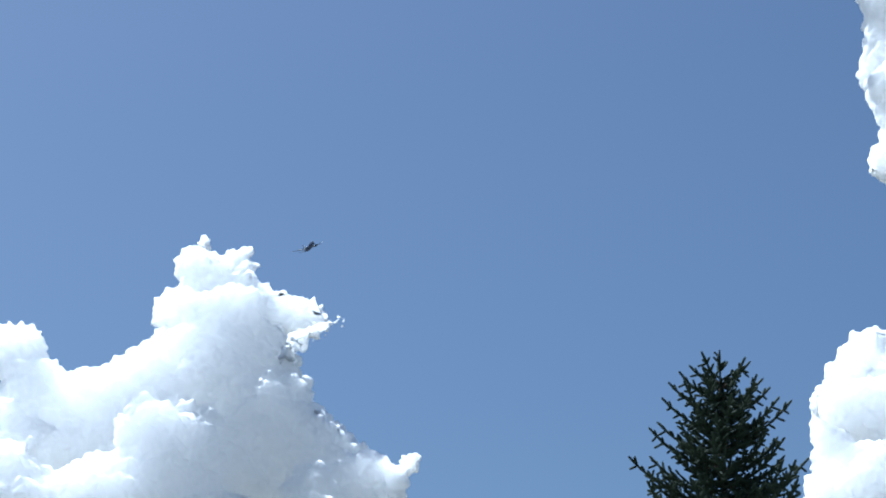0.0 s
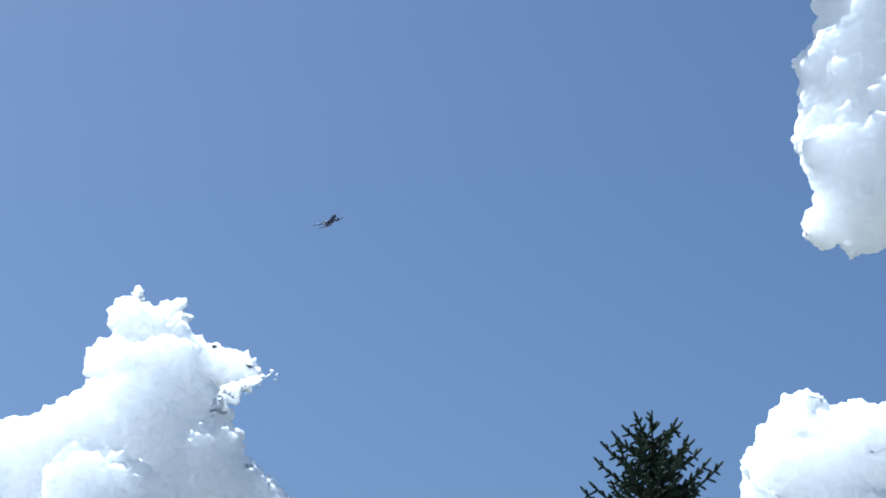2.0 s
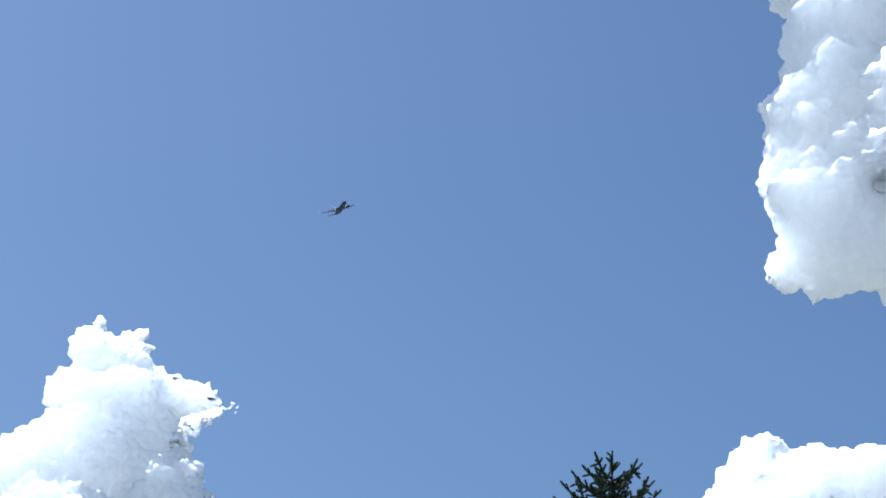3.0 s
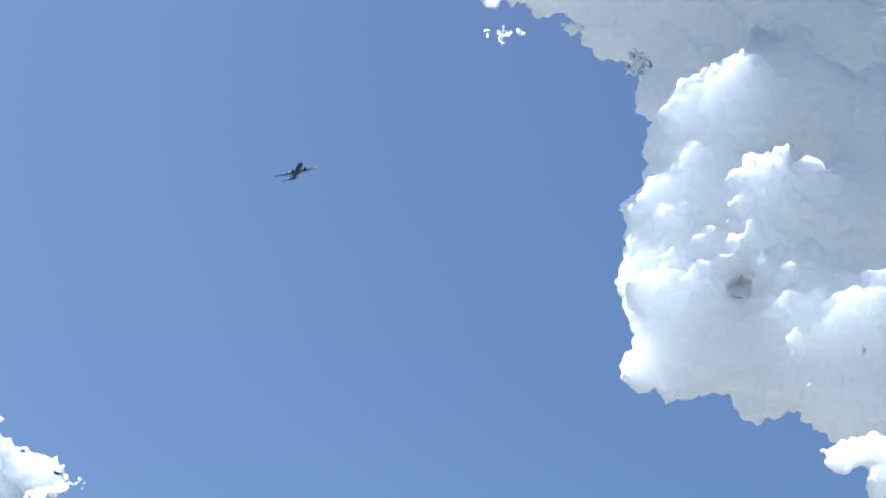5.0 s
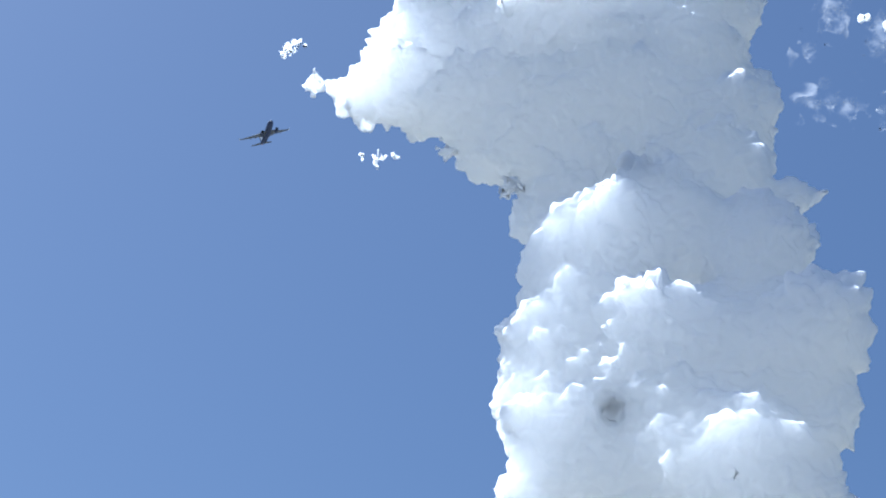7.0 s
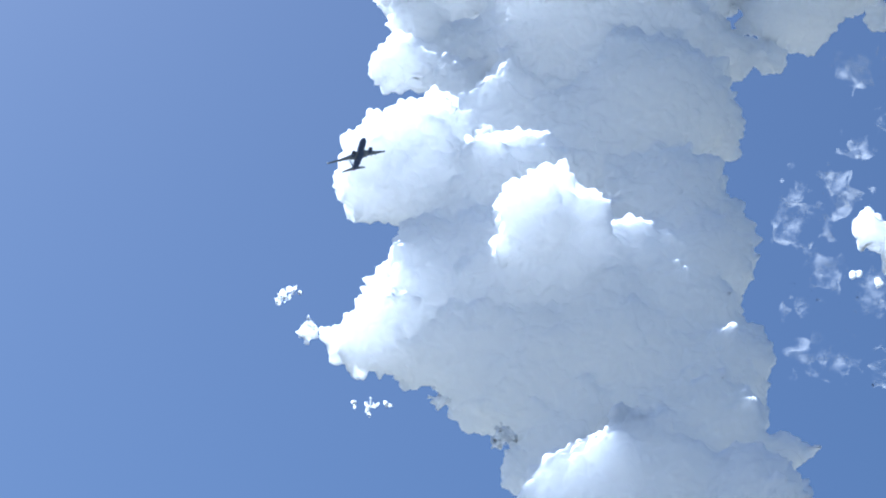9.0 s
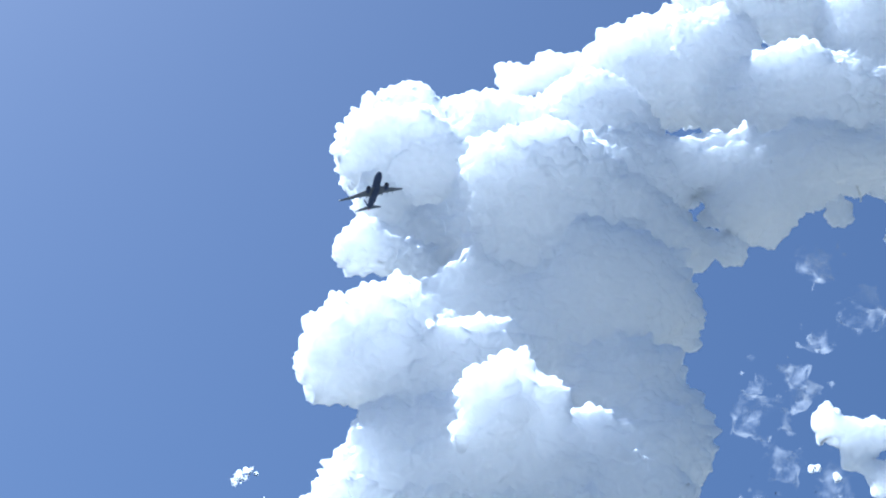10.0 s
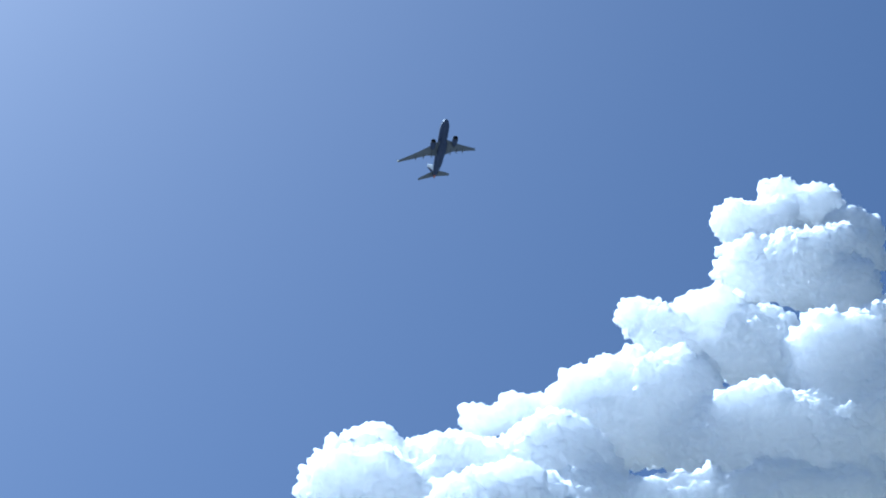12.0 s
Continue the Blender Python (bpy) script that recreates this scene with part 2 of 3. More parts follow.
def cumulus(label, lobes, away, lean=0.0, step=5.0, seed=1, ragged=1.0, depth=0.7, k_melt=18.0, fuzz=1.0, hollows=(), group="cumulus clouds"):
    """A heaped cloud: lobes of (azimuth, elevation, angular radius) that stand away metres off over the ground, leaning
    back by lean metres a degree, melted together and billowed."""
    rng = np.random.default_rng(seed)
    centres, radii = [], []
    base = min(lobe[1] for lobe in lobes)
    for az, el, ra, *nearer in lobes:
        slant = (away + lean * (el - base)) / math.cos(radians(el))
        r = slant * math.tan(radians(ra))
        centres.append(np.array(heading(az, el)) * (slant + rng.uniform(-depth, depth) * r - sum(nearer)))
        radii.append(r)
    centres, radii = np.array(centres), np.array(radii)
    low = (centres - radii[:, None]).min(0) - 90
    high = (centres + radii[:, None]).max(0) + 90
    size = np.ceil((high - low) / step).astype(int) + 1
    axes = [low[k] + np.arange(size[k]) * step for k in range(3)]
    melt = np.zeros(tuple(size), np.float32)
    for c, r in zip(centres, radii):
        reach = r + 90
        cut = [slice(max(0, int((c[k] - reach - low[k]) / step)), int((c[k] + reach - low[k]) / step) + 2) for k in range(3)]
        gx, gy, gz = ((axes[k][cut[k]] - c[k]).astype(np.float32) for k in range(3))
        d = np.sqrt(gx[:, None, None] ** 2 + gy[None, :, None] ** 2 + gz[None, None, :] ** 2) - np.float32(r)
        melt[tuple(cut)] += np.exp(np.clip(-d / k_melt, -20, 12))
    field = (-k_melt * np.log(melt + 1e-6) + k_melt * 0.35).astype(np.float32)
    near = np.nonzero(np.abs(field - 4) < 52)
    p = np.stack([axes[k][near[k]] for k in range(3)], 1)
    # no pockets inside: the relief fades towards the core
    fade = np.clip(1 + (field[near] + 18) / 30, 0, 1)
    lift = billow(p, seed)
    lift = np.where(lift < 0, lift * np.clip((42 - field[near]) / 20, 0, 1), lift)
    field[near] += ragged * lift * fade
    for az, el, ra, deep in hollows:
        along = p @ np.array(heading(az, el))
        off = np.sqrt(np.maximum((p ** 2).sum(1) - along ** 2, 0)) / along / math.tan(radians(ra))
        field[near] += deep * np.clip(1 - off ** 2, 0, 1) ** 2
    rim = np.ones(field.shape, bool)
    rim[1:-1, 1:-1, 1:-1] = False
    field[rim] = 60
    verts, quads = refine(*drop_specks(*surface(field, low, step)))
    verts = verts + normals_of(verts, quads) * (fuzz * florets(verts, seed))[:, None]
    return tagged(new("cumulus_cloud", quad_mesh("cumulus_cloud", verts.astype(np.float32), quads, CLOUD)), label, "cloud", group)


def thin_mesh(name, verts, quads, height):
    me = quad_mesh(name, verts.astype(np.float32), quads, VEIL)
    me.attributes.new("standing_off", "FLOAT", "POINT").data.foreach_set("value", height.astype(np.float32))
    return me


def wisp(label, lobes, away, step, seed, density=1.0):
    """Torn shreds of cloud, solid white or, below a density of one, thin and translucent."""
    rng = np.random.default_rng(seed)
    at = [(np.array(heading(az, el)) * (away / math.cos(radians(el)) + rng.uniform(-20, 20)), away / math.cos(radians(el)) * math.tan(radians(ra))) for az, el, ra in lobes]
    low = np.min([c - r for c, r in at], 0) - 30
    high = np.max([c + r for c, r in at], 0) + 30
    axes = [np.arange(low[k], high[k] + step, step) for k in range(3)]
    p = np.stack(np.meshgrid(*axes, indexing="ij"), -1).reshape(-1, 3)
    field = np.full(len(p), 60.0)
    for c, r in at:
        field = np.minimum(field, np.linalg.norm(p - c, axis=1) - r)
    size = float(np.mean([r for c, r in at]))
    field += size * (0.75 * value_noise(p / (size * 0.9), seed)[:, 0] + 0.55 * value_noise(p / (size * 0.4), seed + 1)[:, 1] + 0.2) + 4 * value_noise(p / 9, seed + 2)[:, 2]
    field = field.reshape([len(a) for a in axes])
    rim = np.ones(field.shape, bool)
    rim[1:-1, 1:-1, 1:-1] = False
    field[rim] = 60
    verts, quads = surface(field, low, step)
    verts, quads = refine(verts, quads)
    verts = (verts + normals_of(verts, quads) * (0.22 * florets(verts, seed) - 1)[:, None]).astype(np.float32)
    me = quad_mesh("cloud_wisp", verts, quads, CLOUD) if density == 1.0 else thin_mesh("cloud_wisp", verts, quads, np.full(len(verts), 1 - density))
    tagged(new("cloud_wisp", me), label, "cloud", "cloud wisps", "stuff")


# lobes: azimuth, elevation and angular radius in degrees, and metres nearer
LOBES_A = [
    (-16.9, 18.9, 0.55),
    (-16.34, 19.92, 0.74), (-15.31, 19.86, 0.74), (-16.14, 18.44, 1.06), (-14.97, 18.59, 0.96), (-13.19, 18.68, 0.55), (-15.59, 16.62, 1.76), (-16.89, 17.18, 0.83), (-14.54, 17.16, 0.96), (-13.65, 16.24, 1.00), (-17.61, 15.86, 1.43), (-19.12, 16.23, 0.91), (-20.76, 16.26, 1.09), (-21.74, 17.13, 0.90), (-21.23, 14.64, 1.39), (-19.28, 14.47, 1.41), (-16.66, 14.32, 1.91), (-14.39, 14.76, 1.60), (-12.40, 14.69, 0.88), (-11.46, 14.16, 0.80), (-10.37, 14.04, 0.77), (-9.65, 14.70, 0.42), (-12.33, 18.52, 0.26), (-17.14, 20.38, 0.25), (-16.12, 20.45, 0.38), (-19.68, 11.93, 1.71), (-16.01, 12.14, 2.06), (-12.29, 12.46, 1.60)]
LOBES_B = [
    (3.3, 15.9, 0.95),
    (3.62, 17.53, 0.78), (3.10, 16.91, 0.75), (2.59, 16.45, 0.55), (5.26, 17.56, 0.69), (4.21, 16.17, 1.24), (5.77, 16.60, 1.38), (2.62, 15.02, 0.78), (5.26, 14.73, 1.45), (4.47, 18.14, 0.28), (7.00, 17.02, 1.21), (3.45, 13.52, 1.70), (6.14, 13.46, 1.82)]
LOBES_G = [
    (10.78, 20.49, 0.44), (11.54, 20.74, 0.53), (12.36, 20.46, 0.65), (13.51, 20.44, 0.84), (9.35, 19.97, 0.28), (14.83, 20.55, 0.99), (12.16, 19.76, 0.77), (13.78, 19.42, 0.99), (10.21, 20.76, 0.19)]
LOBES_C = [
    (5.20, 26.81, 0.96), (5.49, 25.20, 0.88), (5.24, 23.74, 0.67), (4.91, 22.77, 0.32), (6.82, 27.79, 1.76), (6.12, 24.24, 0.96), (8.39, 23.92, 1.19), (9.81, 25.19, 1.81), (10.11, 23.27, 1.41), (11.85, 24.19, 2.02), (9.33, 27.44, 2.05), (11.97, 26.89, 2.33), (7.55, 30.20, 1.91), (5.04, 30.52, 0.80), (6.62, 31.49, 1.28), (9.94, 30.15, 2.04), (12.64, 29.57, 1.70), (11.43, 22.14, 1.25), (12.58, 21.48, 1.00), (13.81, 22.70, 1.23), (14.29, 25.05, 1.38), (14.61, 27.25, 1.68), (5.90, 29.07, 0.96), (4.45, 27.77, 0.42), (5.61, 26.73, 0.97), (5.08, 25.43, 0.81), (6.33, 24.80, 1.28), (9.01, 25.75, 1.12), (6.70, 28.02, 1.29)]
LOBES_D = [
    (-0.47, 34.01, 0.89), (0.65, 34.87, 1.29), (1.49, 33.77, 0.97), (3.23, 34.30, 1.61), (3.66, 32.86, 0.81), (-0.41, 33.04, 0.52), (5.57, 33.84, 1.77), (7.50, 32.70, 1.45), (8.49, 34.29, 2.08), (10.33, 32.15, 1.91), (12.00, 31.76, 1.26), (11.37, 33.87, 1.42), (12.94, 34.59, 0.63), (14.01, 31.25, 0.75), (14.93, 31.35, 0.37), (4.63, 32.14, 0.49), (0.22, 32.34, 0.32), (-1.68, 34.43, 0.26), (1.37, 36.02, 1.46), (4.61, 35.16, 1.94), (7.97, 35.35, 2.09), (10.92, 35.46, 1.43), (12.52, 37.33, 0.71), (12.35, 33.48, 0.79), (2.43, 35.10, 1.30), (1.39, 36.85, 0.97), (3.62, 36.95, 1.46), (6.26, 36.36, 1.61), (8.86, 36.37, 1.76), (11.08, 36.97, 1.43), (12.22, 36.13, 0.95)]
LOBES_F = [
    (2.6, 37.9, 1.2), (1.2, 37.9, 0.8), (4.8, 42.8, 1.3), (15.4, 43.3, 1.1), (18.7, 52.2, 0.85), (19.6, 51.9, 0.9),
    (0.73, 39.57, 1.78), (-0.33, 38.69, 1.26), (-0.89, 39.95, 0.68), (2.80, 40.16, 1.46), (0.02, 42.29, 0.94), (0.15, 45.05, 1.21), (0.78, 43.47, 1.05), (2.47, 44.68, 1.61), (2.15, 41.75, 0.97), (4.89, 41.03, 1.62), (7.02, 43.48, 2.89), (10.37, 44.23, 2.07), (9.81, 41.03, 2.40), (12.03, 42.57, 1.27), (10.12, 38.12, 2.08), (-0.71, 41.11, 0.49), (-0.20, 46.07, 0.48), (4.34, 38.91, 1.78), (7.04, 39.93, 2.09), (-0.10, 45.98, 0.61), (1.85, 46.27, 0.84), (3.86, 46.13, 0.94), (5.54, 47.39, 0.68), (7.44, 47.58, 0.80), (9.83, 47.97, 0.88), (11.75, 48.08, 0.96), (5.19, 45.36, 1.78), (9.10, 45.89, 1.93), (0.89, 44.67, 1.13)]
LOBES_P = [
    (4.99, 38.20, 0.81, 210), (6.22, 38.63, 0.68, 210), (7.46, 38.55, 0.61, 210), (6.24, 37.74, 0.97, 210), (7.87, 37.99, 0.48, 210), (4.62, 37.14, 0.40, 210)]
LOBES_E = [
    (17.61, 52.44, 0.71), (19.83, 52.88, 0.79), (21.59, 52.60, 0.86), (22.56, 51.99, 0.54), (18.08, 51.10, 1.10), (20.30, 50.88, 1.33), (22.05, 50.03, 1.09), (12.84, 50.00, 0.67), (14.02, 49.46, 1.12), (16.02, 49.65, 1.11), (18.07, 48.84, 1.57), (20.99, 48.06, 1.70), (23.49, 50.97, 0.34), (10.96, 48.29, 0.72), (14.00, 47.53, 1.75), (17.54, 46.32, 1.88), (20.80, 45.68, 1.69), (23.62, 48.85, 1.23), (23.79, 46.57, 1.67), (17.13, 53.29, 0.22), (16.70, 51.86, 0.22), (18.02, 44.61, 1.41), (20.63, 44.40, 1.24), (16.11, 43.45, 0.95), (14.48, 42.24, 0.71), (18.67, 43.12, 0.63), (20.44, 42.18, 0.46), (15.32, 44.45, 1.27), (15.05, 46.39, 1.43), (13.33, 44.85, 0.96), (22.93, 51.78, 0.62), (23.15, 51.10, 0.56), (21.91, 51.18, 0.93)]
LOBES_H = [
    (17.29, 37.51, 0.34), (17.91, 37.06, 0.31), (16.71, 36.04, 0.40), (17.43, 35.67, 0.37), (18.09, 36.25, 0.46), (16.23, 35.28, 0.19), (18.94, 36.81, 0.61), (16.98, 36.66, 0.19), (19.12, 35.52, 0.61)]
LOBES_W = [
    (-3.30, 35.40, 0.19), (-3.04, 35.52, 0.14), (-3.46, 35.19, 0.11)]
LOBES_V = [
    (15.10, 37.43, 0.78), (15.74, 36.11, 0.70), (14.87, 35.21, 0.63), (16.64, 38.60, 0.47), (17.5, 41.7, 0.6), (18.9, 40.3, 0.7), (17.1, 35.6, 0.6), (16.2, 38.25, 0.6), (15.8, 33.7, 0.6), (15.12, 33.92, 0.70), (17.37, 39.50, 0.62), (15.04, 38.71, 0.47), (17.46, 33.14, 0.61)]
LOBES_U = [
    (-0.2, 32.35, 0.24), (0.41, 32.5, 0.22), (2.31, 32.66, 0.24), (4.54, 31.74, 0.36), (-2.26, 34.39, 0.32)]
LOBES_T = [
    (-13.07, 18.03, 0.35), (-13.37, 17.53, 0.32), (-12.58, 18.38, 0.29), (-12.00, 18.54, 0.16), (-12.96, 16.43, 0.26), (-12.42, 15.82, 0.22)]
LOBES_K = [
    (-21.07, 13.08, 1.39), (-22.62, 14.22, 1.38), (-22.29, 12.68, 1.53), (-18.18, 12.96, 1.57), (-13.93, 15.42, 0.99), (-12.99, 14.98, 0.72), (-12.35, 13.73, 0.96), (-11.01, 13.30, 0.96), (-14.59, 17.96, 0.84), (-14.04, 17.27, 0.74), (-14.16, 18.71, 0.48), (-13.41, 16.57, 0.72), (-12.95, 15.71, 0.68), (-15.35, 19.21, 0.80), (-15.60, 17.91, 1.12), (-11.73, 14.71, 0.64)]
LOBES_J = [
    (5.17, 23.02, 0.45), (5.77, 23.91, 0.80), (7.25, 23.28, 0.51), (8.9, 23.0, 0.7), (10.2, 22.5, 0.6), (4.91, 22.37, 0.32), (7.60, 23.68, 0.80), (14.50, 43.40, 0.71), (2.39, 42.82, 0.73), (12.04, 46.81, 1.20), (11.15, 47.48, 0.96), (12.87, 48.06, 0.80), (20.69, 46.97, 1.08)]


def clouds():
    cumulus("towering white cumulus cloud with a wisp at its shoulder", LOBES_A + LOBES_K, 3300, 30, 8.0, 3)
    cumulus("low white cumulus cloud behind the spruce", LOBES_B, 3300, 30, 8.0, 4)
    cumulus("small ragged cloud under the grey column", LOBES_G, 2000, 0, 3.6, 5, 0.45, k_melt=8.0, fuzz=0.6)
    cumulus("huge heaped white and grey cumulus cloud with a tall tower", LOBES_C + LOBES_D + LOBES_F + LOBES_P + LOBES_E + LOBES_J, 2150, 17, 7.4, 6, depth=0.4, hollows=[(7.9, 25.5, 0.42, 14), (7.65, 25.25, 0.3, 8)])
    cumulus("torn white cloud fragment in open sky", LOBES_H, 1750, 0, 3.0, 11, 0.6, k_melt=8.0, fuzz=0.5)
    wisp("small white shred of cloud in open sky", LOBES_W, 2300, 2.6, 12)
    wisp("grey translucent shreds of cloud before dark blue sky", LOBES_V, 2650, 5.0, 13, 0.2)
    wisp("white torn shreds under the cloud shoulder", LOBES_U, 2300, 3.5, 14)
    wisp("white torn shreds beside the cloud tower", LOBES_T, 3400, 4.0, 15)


# ---- airliner ----
def loft(rings, caps=True):
    """A closed skin over rings of equal length."""
    bm = bmesh.new()
    rows = [[bm.verts.new(p) for p in ring] for ring in rings]
    k = len(rows[0])
    for a, b in zip(rows, rows[1:]):
        for i in range(k):
            bm.faces.new((a[i], a[(i + 1) % k], b[(i + 1) % k], b[i]))
    if caps:
        bm.faces.new(rows[0][::-1])
        bm.faces.new(rows[-1])
    bmesh.ops.recalc_face_normals(bm, faces=bm.faces)
    return bm


def circle(x, r, z=0.0, y=0.0, n=24, tall=1.0):
    return [(x, y + r * math.cos(i / n * math.tau), z + r * tall * math.sin(i / n * math.tau)) for i in range(n)]


FOIL = [(0, 0), (0.04, 0.5), (0.15, 0.85), (0.35, 1.0), (0.65, 0.7), (0.9, 0.25), (1, 0.03), (1, -0.03), (0.85, -0.2), (0.6, -0.5), (0.3, -0.75), (0.1, -0.6), (0.02, -0.35)]


def foil(lead, trail, y, z, thick, upright=False):
    """An aerofoil section from leading to trailing edge."""
    out = []
    for u, w in FOIL:
        x, h = lead + (trail - lead) * u, w * thick * (lead - trail) * 0.5
        out.append((x, h, z) if upright else (x, y, z + h))
    return out


def airliner():
    plane = new("airliner")
    tagged(plane, "twin-engined jet airliner banking in flight, dark below", "airplane")
    hull = [(15.6, 0.05, -0.45), (15.35, 0.42, -0.42), (14.9, 0.78, -0.36), (14.1, 1.2, -0.25), (13.0, 1.55, -0.12), (11.6, 1.8, -0.03), (10.0, 1.9, 0), (4, 1.92, 0), (-3, 1.92, 0), (-6.5, 1.86, 0.06), (-9.5, 1.6, 0.3), (-12.2, 1.2, 0.62), (-14.4, 0.8, 0.85)]
    part("fuselage", loft([circle(x, r, z, n=28, tall=1.05) for x, r, z in hull]), HULL_BLUE, plane, "dark blue painted fuselage")
    part("tail_cone", loft([circle(x, r, z, n=28, tall=1.05) for x, r, z in [(-14.39, 0.81, 0.85), (-15.6, 0.52, 0.98), (-16.5, 0.3, 1.06), (-16.9, 0.16, 1.1)]]), TAIL_RED, plane, "reddish tail cone")
    part("belly_fairing", loft([circle(x, r, -1.05, n=20, tall=0.6) for x, r in [(6.2, 0.3), (5.0, 1.3), (3.0, 1.95), (-1.5, 2.0), (-3.8, 1.5), (-5.2, 0.3)]]), HULL_BLUE, plane)
    for s in (-1, 1):
        glass = bmesh.new()
        for x, a0, a1 in ((14.25, 58, 84), (13.75, 36, 56), (13.3, 20, 34)):
            quad = []
            for dx, a in ((0.28, a0), (0.28, a1), (-0.28, a1), (-0.28, a0)):
                r = 1.2 + (14.1 - x - dx) * 0.33
                quad.append(glass.verts.new((x + dx, s * r * math.cos(radians(a)) * 1.02, -0.2 + r * 1.08 * math.sin(radians(a)))))
            glass.faces.new(quad)
        bmesh.ops.solidify(glass, geom=glass.faces[:], thickness=0.02)
        part("cockpit_window", glass, GLASS_DARK, plane, "dark cockpit glazing")
        stations = [(1.2, 5.4, -3.1, -1.05, 0.13), (5.6, 2.45, -2.35, -0.45, 0.115), (10.5, -0.6, -3.7, 0.42, 0.105), (15.0, -3.25, -5.0, 1.35, 0.10), (17.0, -4.4, -5.7, 1.85, 0.09), (17.25, -4.9, -5.75, 1.95, 0.05)]
        wing = part("wing", loft([foil(l, t, s * y, z, k) for y, l, t, z, k in stations]), WING_GREY, plane, "dark grey swept wing")
        # the wing tip's glint is put into the winglet's white colour
        part("winglet", loft([foil(-4.5, -5.7, s * 17.22, 1.9, 0.06), foil(-5.2, -6.1, s * 17.55, 2.75, 0.05)]), SUNLIT_WHITE, wing, "small winglet, white for its glint")
        for y in (4.2, 7.4, 10.6):
            x = -2.3 - max(0, y - 5.6) * 0.25
            z = -0.65 + (y - 4) * 0.18
            part("flap_fairing", loft([circle(x + dx, r, z - 0.3, s * y, 10) for dx, r in ((1.9, 0.04), (1.2, 0.2), (0.1, 0.27), (-0.7, 0.2), (-1.3, 0.04))]), WING_GREY, wing)
        engine = part("engine", loft([circle(x, r, -1.75, s * 4.9, 24) for x, r in ((6.35, 0.98), (6.1, 1.08), (5.2, 1.16), (4.0, 1.1), (3.0, 0.95), (2.3, 0.8))], caps=False), HULL_BLUE, plane, "dark blue engine nacelle")
        part("intake_lip", loft([circle(x, r, -1.75, s * 4.9, 24) for x, r in ((6.2, 0.86), (6.42, 0.92), (6.45, 0.97), (6.36, 1.0), (6.1, 1.09), (6.1, 1.085), (6.2, 0.86))], caps=False), DARK_METAL, engine, "dark metal intake lip")
        part("fan", loft([circle(x, r, -1.75, s * 4.9, 24) for x, r in ((5.9, 0.05), (5.6, 0.25), (5.55, 0.9), (5.45, 0.9))]), DARK_METAL, engine, "dark fan disc")
        part("exhaust_cone", loft([circle(x, r, -1.75, s * 4.9, 20) for x, r in ((3.0, 0.6), (2.2, 0.55), (1.6, 0.42), (1.0, 0.1))]), DARK_METAL, engine)
        part("pylon", loft([[(5.2, s * 4.9 + w, -0.75), (2.6, s * 4.9 + w * 0.6, -0.95), (0.8, s * 4.9 + w * 0.3, -0.75), (1.0, s * 4.9 + w * 0.3, -0.45), (3.6, s * 4.9 + w, -0.35)] for w in (-0.16, 0.16)]), WING_GREY, engine)
        part("horizontal_stabilizer", loft([foil(l, t, s * y, z, k) for y, l, t, z, k in ((0.4, -12.3, -15.8, 0.85, 0.1), (3.5, -14.0, -16.45, 1.2, 0.09), (6.8, -15.8, -17.15, 1.55, 0.08), (7.05, -16.2, -17.2, 1.58, 0.04))]), WING_GREY, plane, "dark grey tailplane")
    spans = ((1.2, -8.6, -15.9, 0.06), (2.6, -11.1, -16.1, 0.08), (5.4, -13.0, -16.5, 0.08), (8.0, -14.8, -16.95, 0.07), (8.3, -15.3, -17.0, 0.04))
    # Sun on the fin's front is coloured in white; the rudder stays dark
    fin = part("fin", loft([foil(l, l + (t - l) * 0.62, 0, z, k * 1.5, True) for z, l, t, k in spans]), SUNLIT_WHITE, plane, "tail fin, front coloured white as if sunlit")
    part("rudder", loft([foil(l + (t - l) * 0.625, t, 0, z, k, True) for z, l, t, k in spans]), HULL_BLUE, fin, "rudder, dark blue for the fin's unlit rear")
    return plane


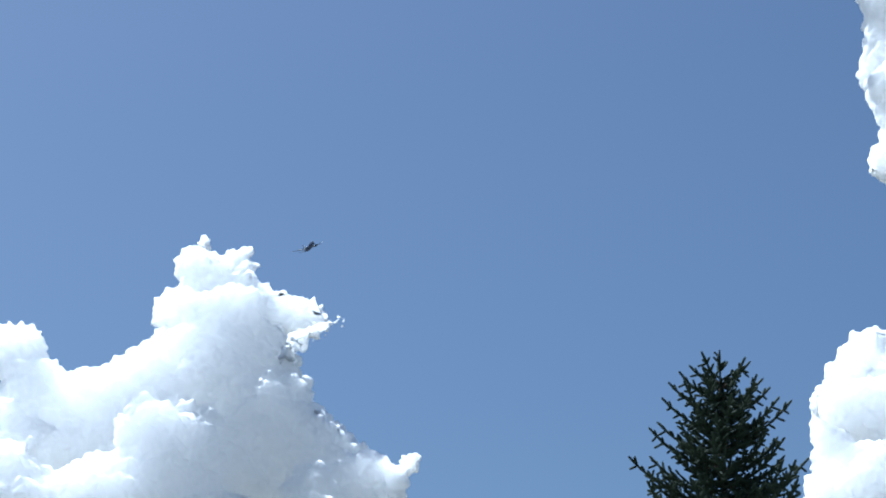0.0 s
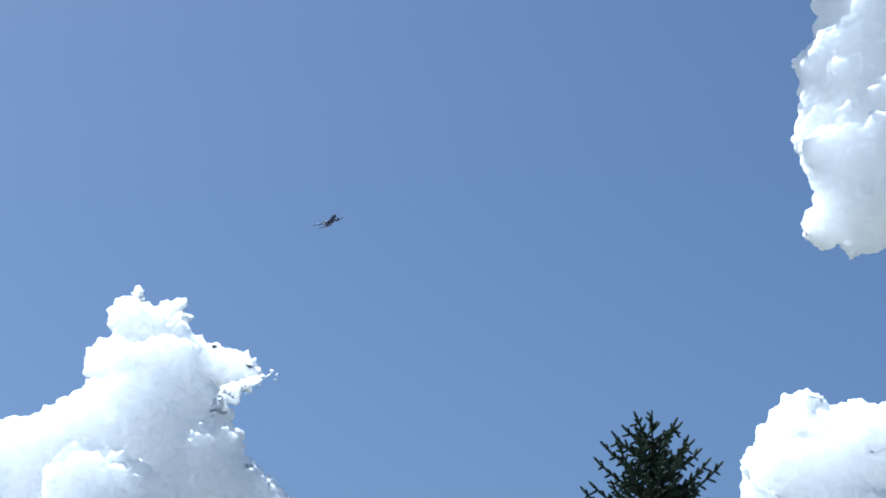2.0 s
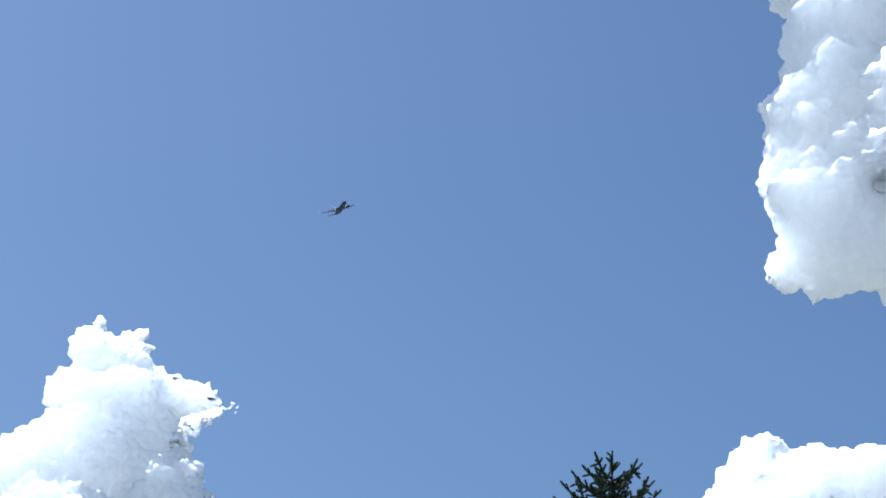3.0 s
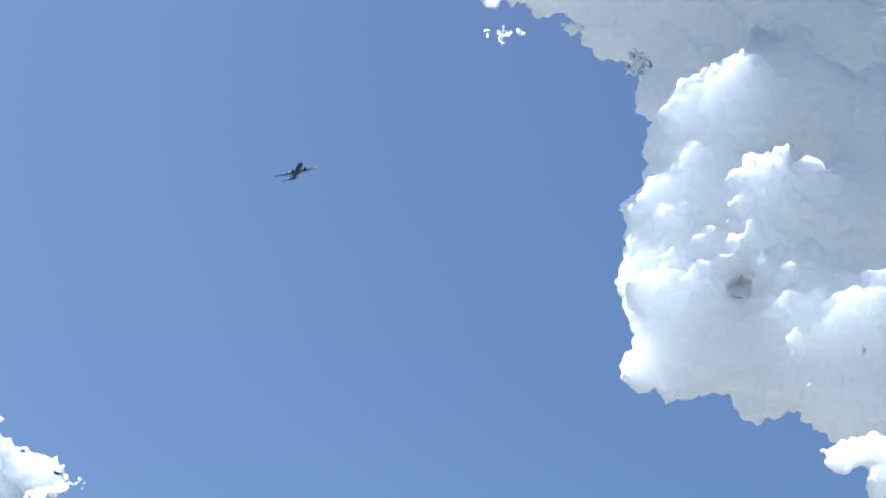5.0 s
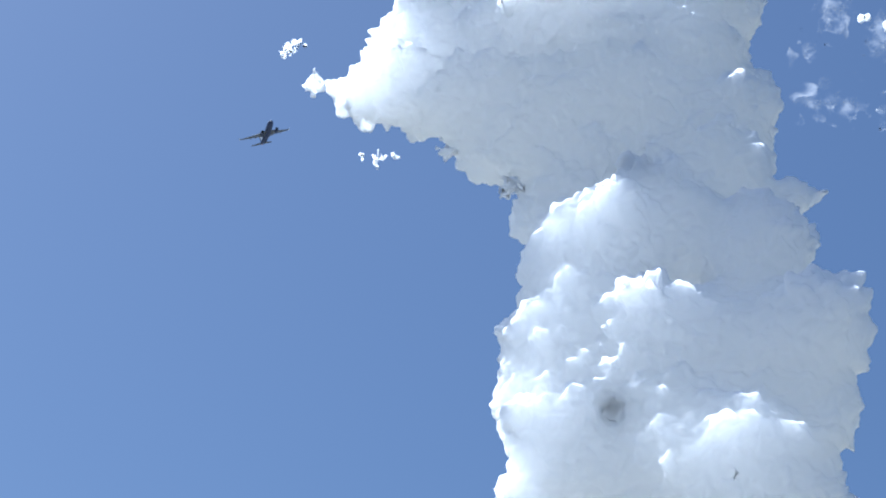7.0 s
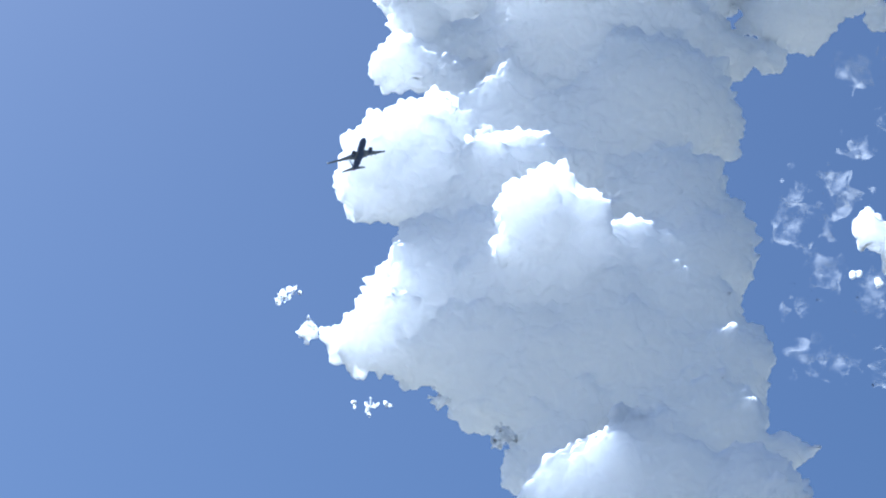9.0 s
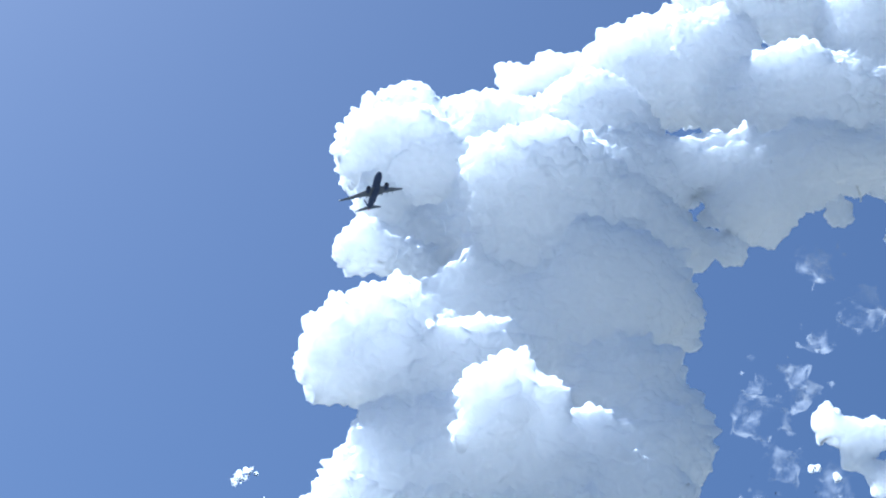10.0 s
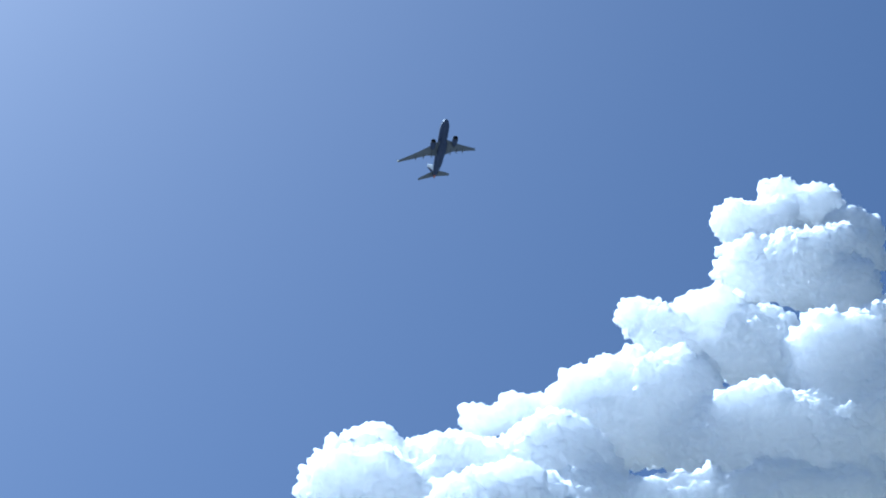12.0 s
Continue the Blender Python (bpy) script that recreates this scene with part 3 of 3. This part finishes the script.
# ---- spruce ----
def spruce(x, y, height):
    tree = new("spruce_tree")
    tree.location = (x, y, 0)
    tagged(tree, "dark green spruce tree with upswept top shoots", "tree")
    rng = random.Random(5)
    rings = []
    for i in range(25):
        f = i / 24
        z = f * (height - 0.25)
        r = 0.17 * (1 - f) ** 0.9 + 0.012 + 0.10 * max(0, 0.06 - f) / 0.06
        rings.append([(0.02 * math.sin(z * 0.9) + r * math.cos(a), 0.02 * math.cos(z * 1.1) + r * math.sin(a), z - 0.05) for a in (k / 10 * math.tau for k in range(10))])
    part("trunk", loft(rings), BARK, tree, "grey-brown tapering trunk")

    def shoot(bm, base, tip, radius, spikes):
        """A needled shoot: a slim tapered body with needles standing off it."""
        axis = tip - base
        length = axis.length
        if length < 1e-4:
            return
        d = axis / length
        side = d.orthogonal().normalized()
        other = d.cross(side)
        rows = []
        for f, w in ((0, 0.5), (0.3, 0.85), (0.85, 0.8), (1.0, 0.5)):
            rows.append([bm.verts.new(base + axis * f + (side * math.cos(a) + other * math.sin(a)) * radius * w * 0.62) for a in (k / 5 * math.tau for k in range(5))])
        for p, q in zip(rows, rows[1:]):
            for k in range(5):
                bm.faces.new((p[k], p[(k + 1) % 5], q[(k + 1) % 5], q[k]))
        bm.faces.new(rows[-1])
        for _ in range(int(spikes * length * 100)):
            f, a = rng.random(), rng.random() * math.tau
            out = side * math.cos(a) + other * math.sin(a)
            at = base + axis * f + out * radius * 0.3
            end = at + (out * 0.8 + d * 0.5) * radius * rng.uniform(0.6, 0.85)
            w = out.cross(d) * 0.0018
            v = [bm.verts.new(at + w), bm.verts.new(at - w), bm.verts.new(end)]
            bm.faces.new(v)

    def branch(z, az, length, rise, fine):
        """One limb with side twigs, swept up at its tip."""
        bm, wood = bmesh.new(), bmesh.new()
        out = Vector((math.cos(az), math.sin(az), 0))
        across = Vector((-math.sin(az), math.cos(az), 0))
        steps = max(3, int(length / 0.115))
        pts = []
        for i in range(steps + 1):
            f = i / steps
            sag = -0.22 * length * math.sin(f * math.pi * 0.8) * (1 - rise)
            lift = length * (rise * f * 0.75 + 0.22 * f ** 2.4)
            wob = 0.03 * math.sin(f * 7 + az * 5) * length
            pts.append(out * length * f * (1 - 0.12 * rise) + across * wob + Vector((0, 0, z + sag + lift)))
        rad = 0.010 + 0.012 * length
        rows = []
        for i, p in enumerate(pts):
            r = rad * (1 - i / (steps + 0.5))
            rows.append([wood.verts.new(p + (across * math.cos(a) + Vector((0, 0, 1)) * math.sin(a)) * r) for a in (k / 5 * math.tau for k in range(5))])
        for p, q in zip(rows, rows[1:]):
            for k in range(5):
                wood.faces.new((p[k], p[(k + 1) % 5], q[(k + 1) % 5], q[k]))
        spikes = 0.55 if fine else 0.05
        body = 0.040 if fine else 0.042
        for i in range(1, steps + 1):
            a, b = pts[i - 1], pts[i]
            f = i / steps
            if f > 0.25:
                shoot(bm, a, b + (b - a) * 0.15, body, spikes)
            d = (b - a).normalized()
            for s in (-1, 1):
                if f < 0.12 or rng.random() < 0.1:
                    continue
                reach = length * 0.34 * (1.05 - f) + 0.115
                reach *= rng.uniform(0.6, 1.1)
                reach = min(reach, 0.75)
                side = (d * 0.75 + across * s * rng.uniform(0.55, 0.9) + Vector((0, 0, rng.uniform(-0.2, 0.35)))).normalized()
                at = a.copy()
                joints = max(1, int(reach / 0.12))
                for j in range(joints):
                    nxt = at + side * (reach / joints)
                    shoot(bm, at, nxt, body * 0.95, spikes)
                    if joints > 1 and j < joints:
                        for q in (-1, 1):
                            if rng.random() < 0.75:
                                twig = (side * 0.7 + side.cross(Vector((0, 0, 1))) * q * 0.7 + Vector((0, 0, rng.uniform(-0.25, 0.3)))).normalized()
                                shoot(bm, nxt, nxt + twig * rng.uniform(0.06, 0.15), body * 0.9, spikes)
                    side = (side + Vector((0, 0, 0.16))).normalized()
                    at = nxt
            for lift in (-0.75, 0.8):
                if rng.random() < 0.7:
                    shoot(bm, a, a + (d * 0.7 + across * rng.uniform(-0.4, 0.4) + Vector((0, 0, lift))).normalized() * rng.uniform(0.08, 0.17), body * 0.92, spikes)
        limb = part("branch", wood, BARK, tree)
        part("needles", bm, NEEDLES, limb, smooth=False)

    # leader and its ring of shoots
    lead = bmesh.new()
    top = Vector((0, 0, height))
    shoot(lead, top - Vector((0, 0, 0.5)), top, 0.036, 1.0)
    for i in range(14):
        z = height - 0.08 - 0.42 * rng.random()
        a = rng.random() * math.tau
        base = Vector((0, 0, z))
        shoot(lead, base, base + Vector((math.cos(a), math.sin(a), 0.75)).normalized() * (0.08 + 0.3 * (height - z)), 0.034, 1.0)
    part("leader", lead, NEEDLES, tree, "upright leading shoot", smooth=False)
    z, turn = height - 0.6, 0.4
    while z > 0.9:
        below = height - z
        fine = below < 2.7
        length = min(0.46 + 0.42 * below ** 0.9, 2.6) if below < 6 else 2.6 + (below - 6) * 0.08
        count = 5 if below < 0.8 else 6
        for k in range(count):
            az = turn + k / count * math.tau + rng.uniform(-0.25, 0.25)
            rise = max(-0.15, 0.8 - 0.14 * below) + rng.uniform(-0.08, 0.08)
            branch(z + rng.uniform(-0.07, 0.07), az, min(length * rng.uniform(0.62, 1.22), 0.16 + 0.6 * below), rise, fine)
        turn += 0.9
        z -= 0.25 if below < 3 else 0.5
    return tree


ground()
TREE_D = 29.0
spruce(TREE_D * math.sin(radians(-0.48)), TREE_D * math.cos(radians(-0.48)), 1.6 + TREE_D * math.tan(radians(17.89)))
clouds()
aircraft = airliner()


def motions():
    walk(aircraft, [
        (0.0, pose(-425.3, 1856.1, 720.3, 25.36, -0.34, -63.73)),
        (2.5, pose(-275.7, 1605.1, 718.4, 24.67, -0.76, -66.15)),
        (6.0, pose(-108.1, 1202.0, 706.6, 23.91, 0.12, -75.90)),
        (9.5, pose(-5.0, 789.8, 703.7, 25.51, 2.89, -83.43)),
        (10.0, pose(4.9, 727.1, 700.1, 25.56, 3.51, -84.46)),
        (12.0, pose(29.6, 469.5, 673.8, 25.12, 3.67, -87.66)),
    ])


motions()
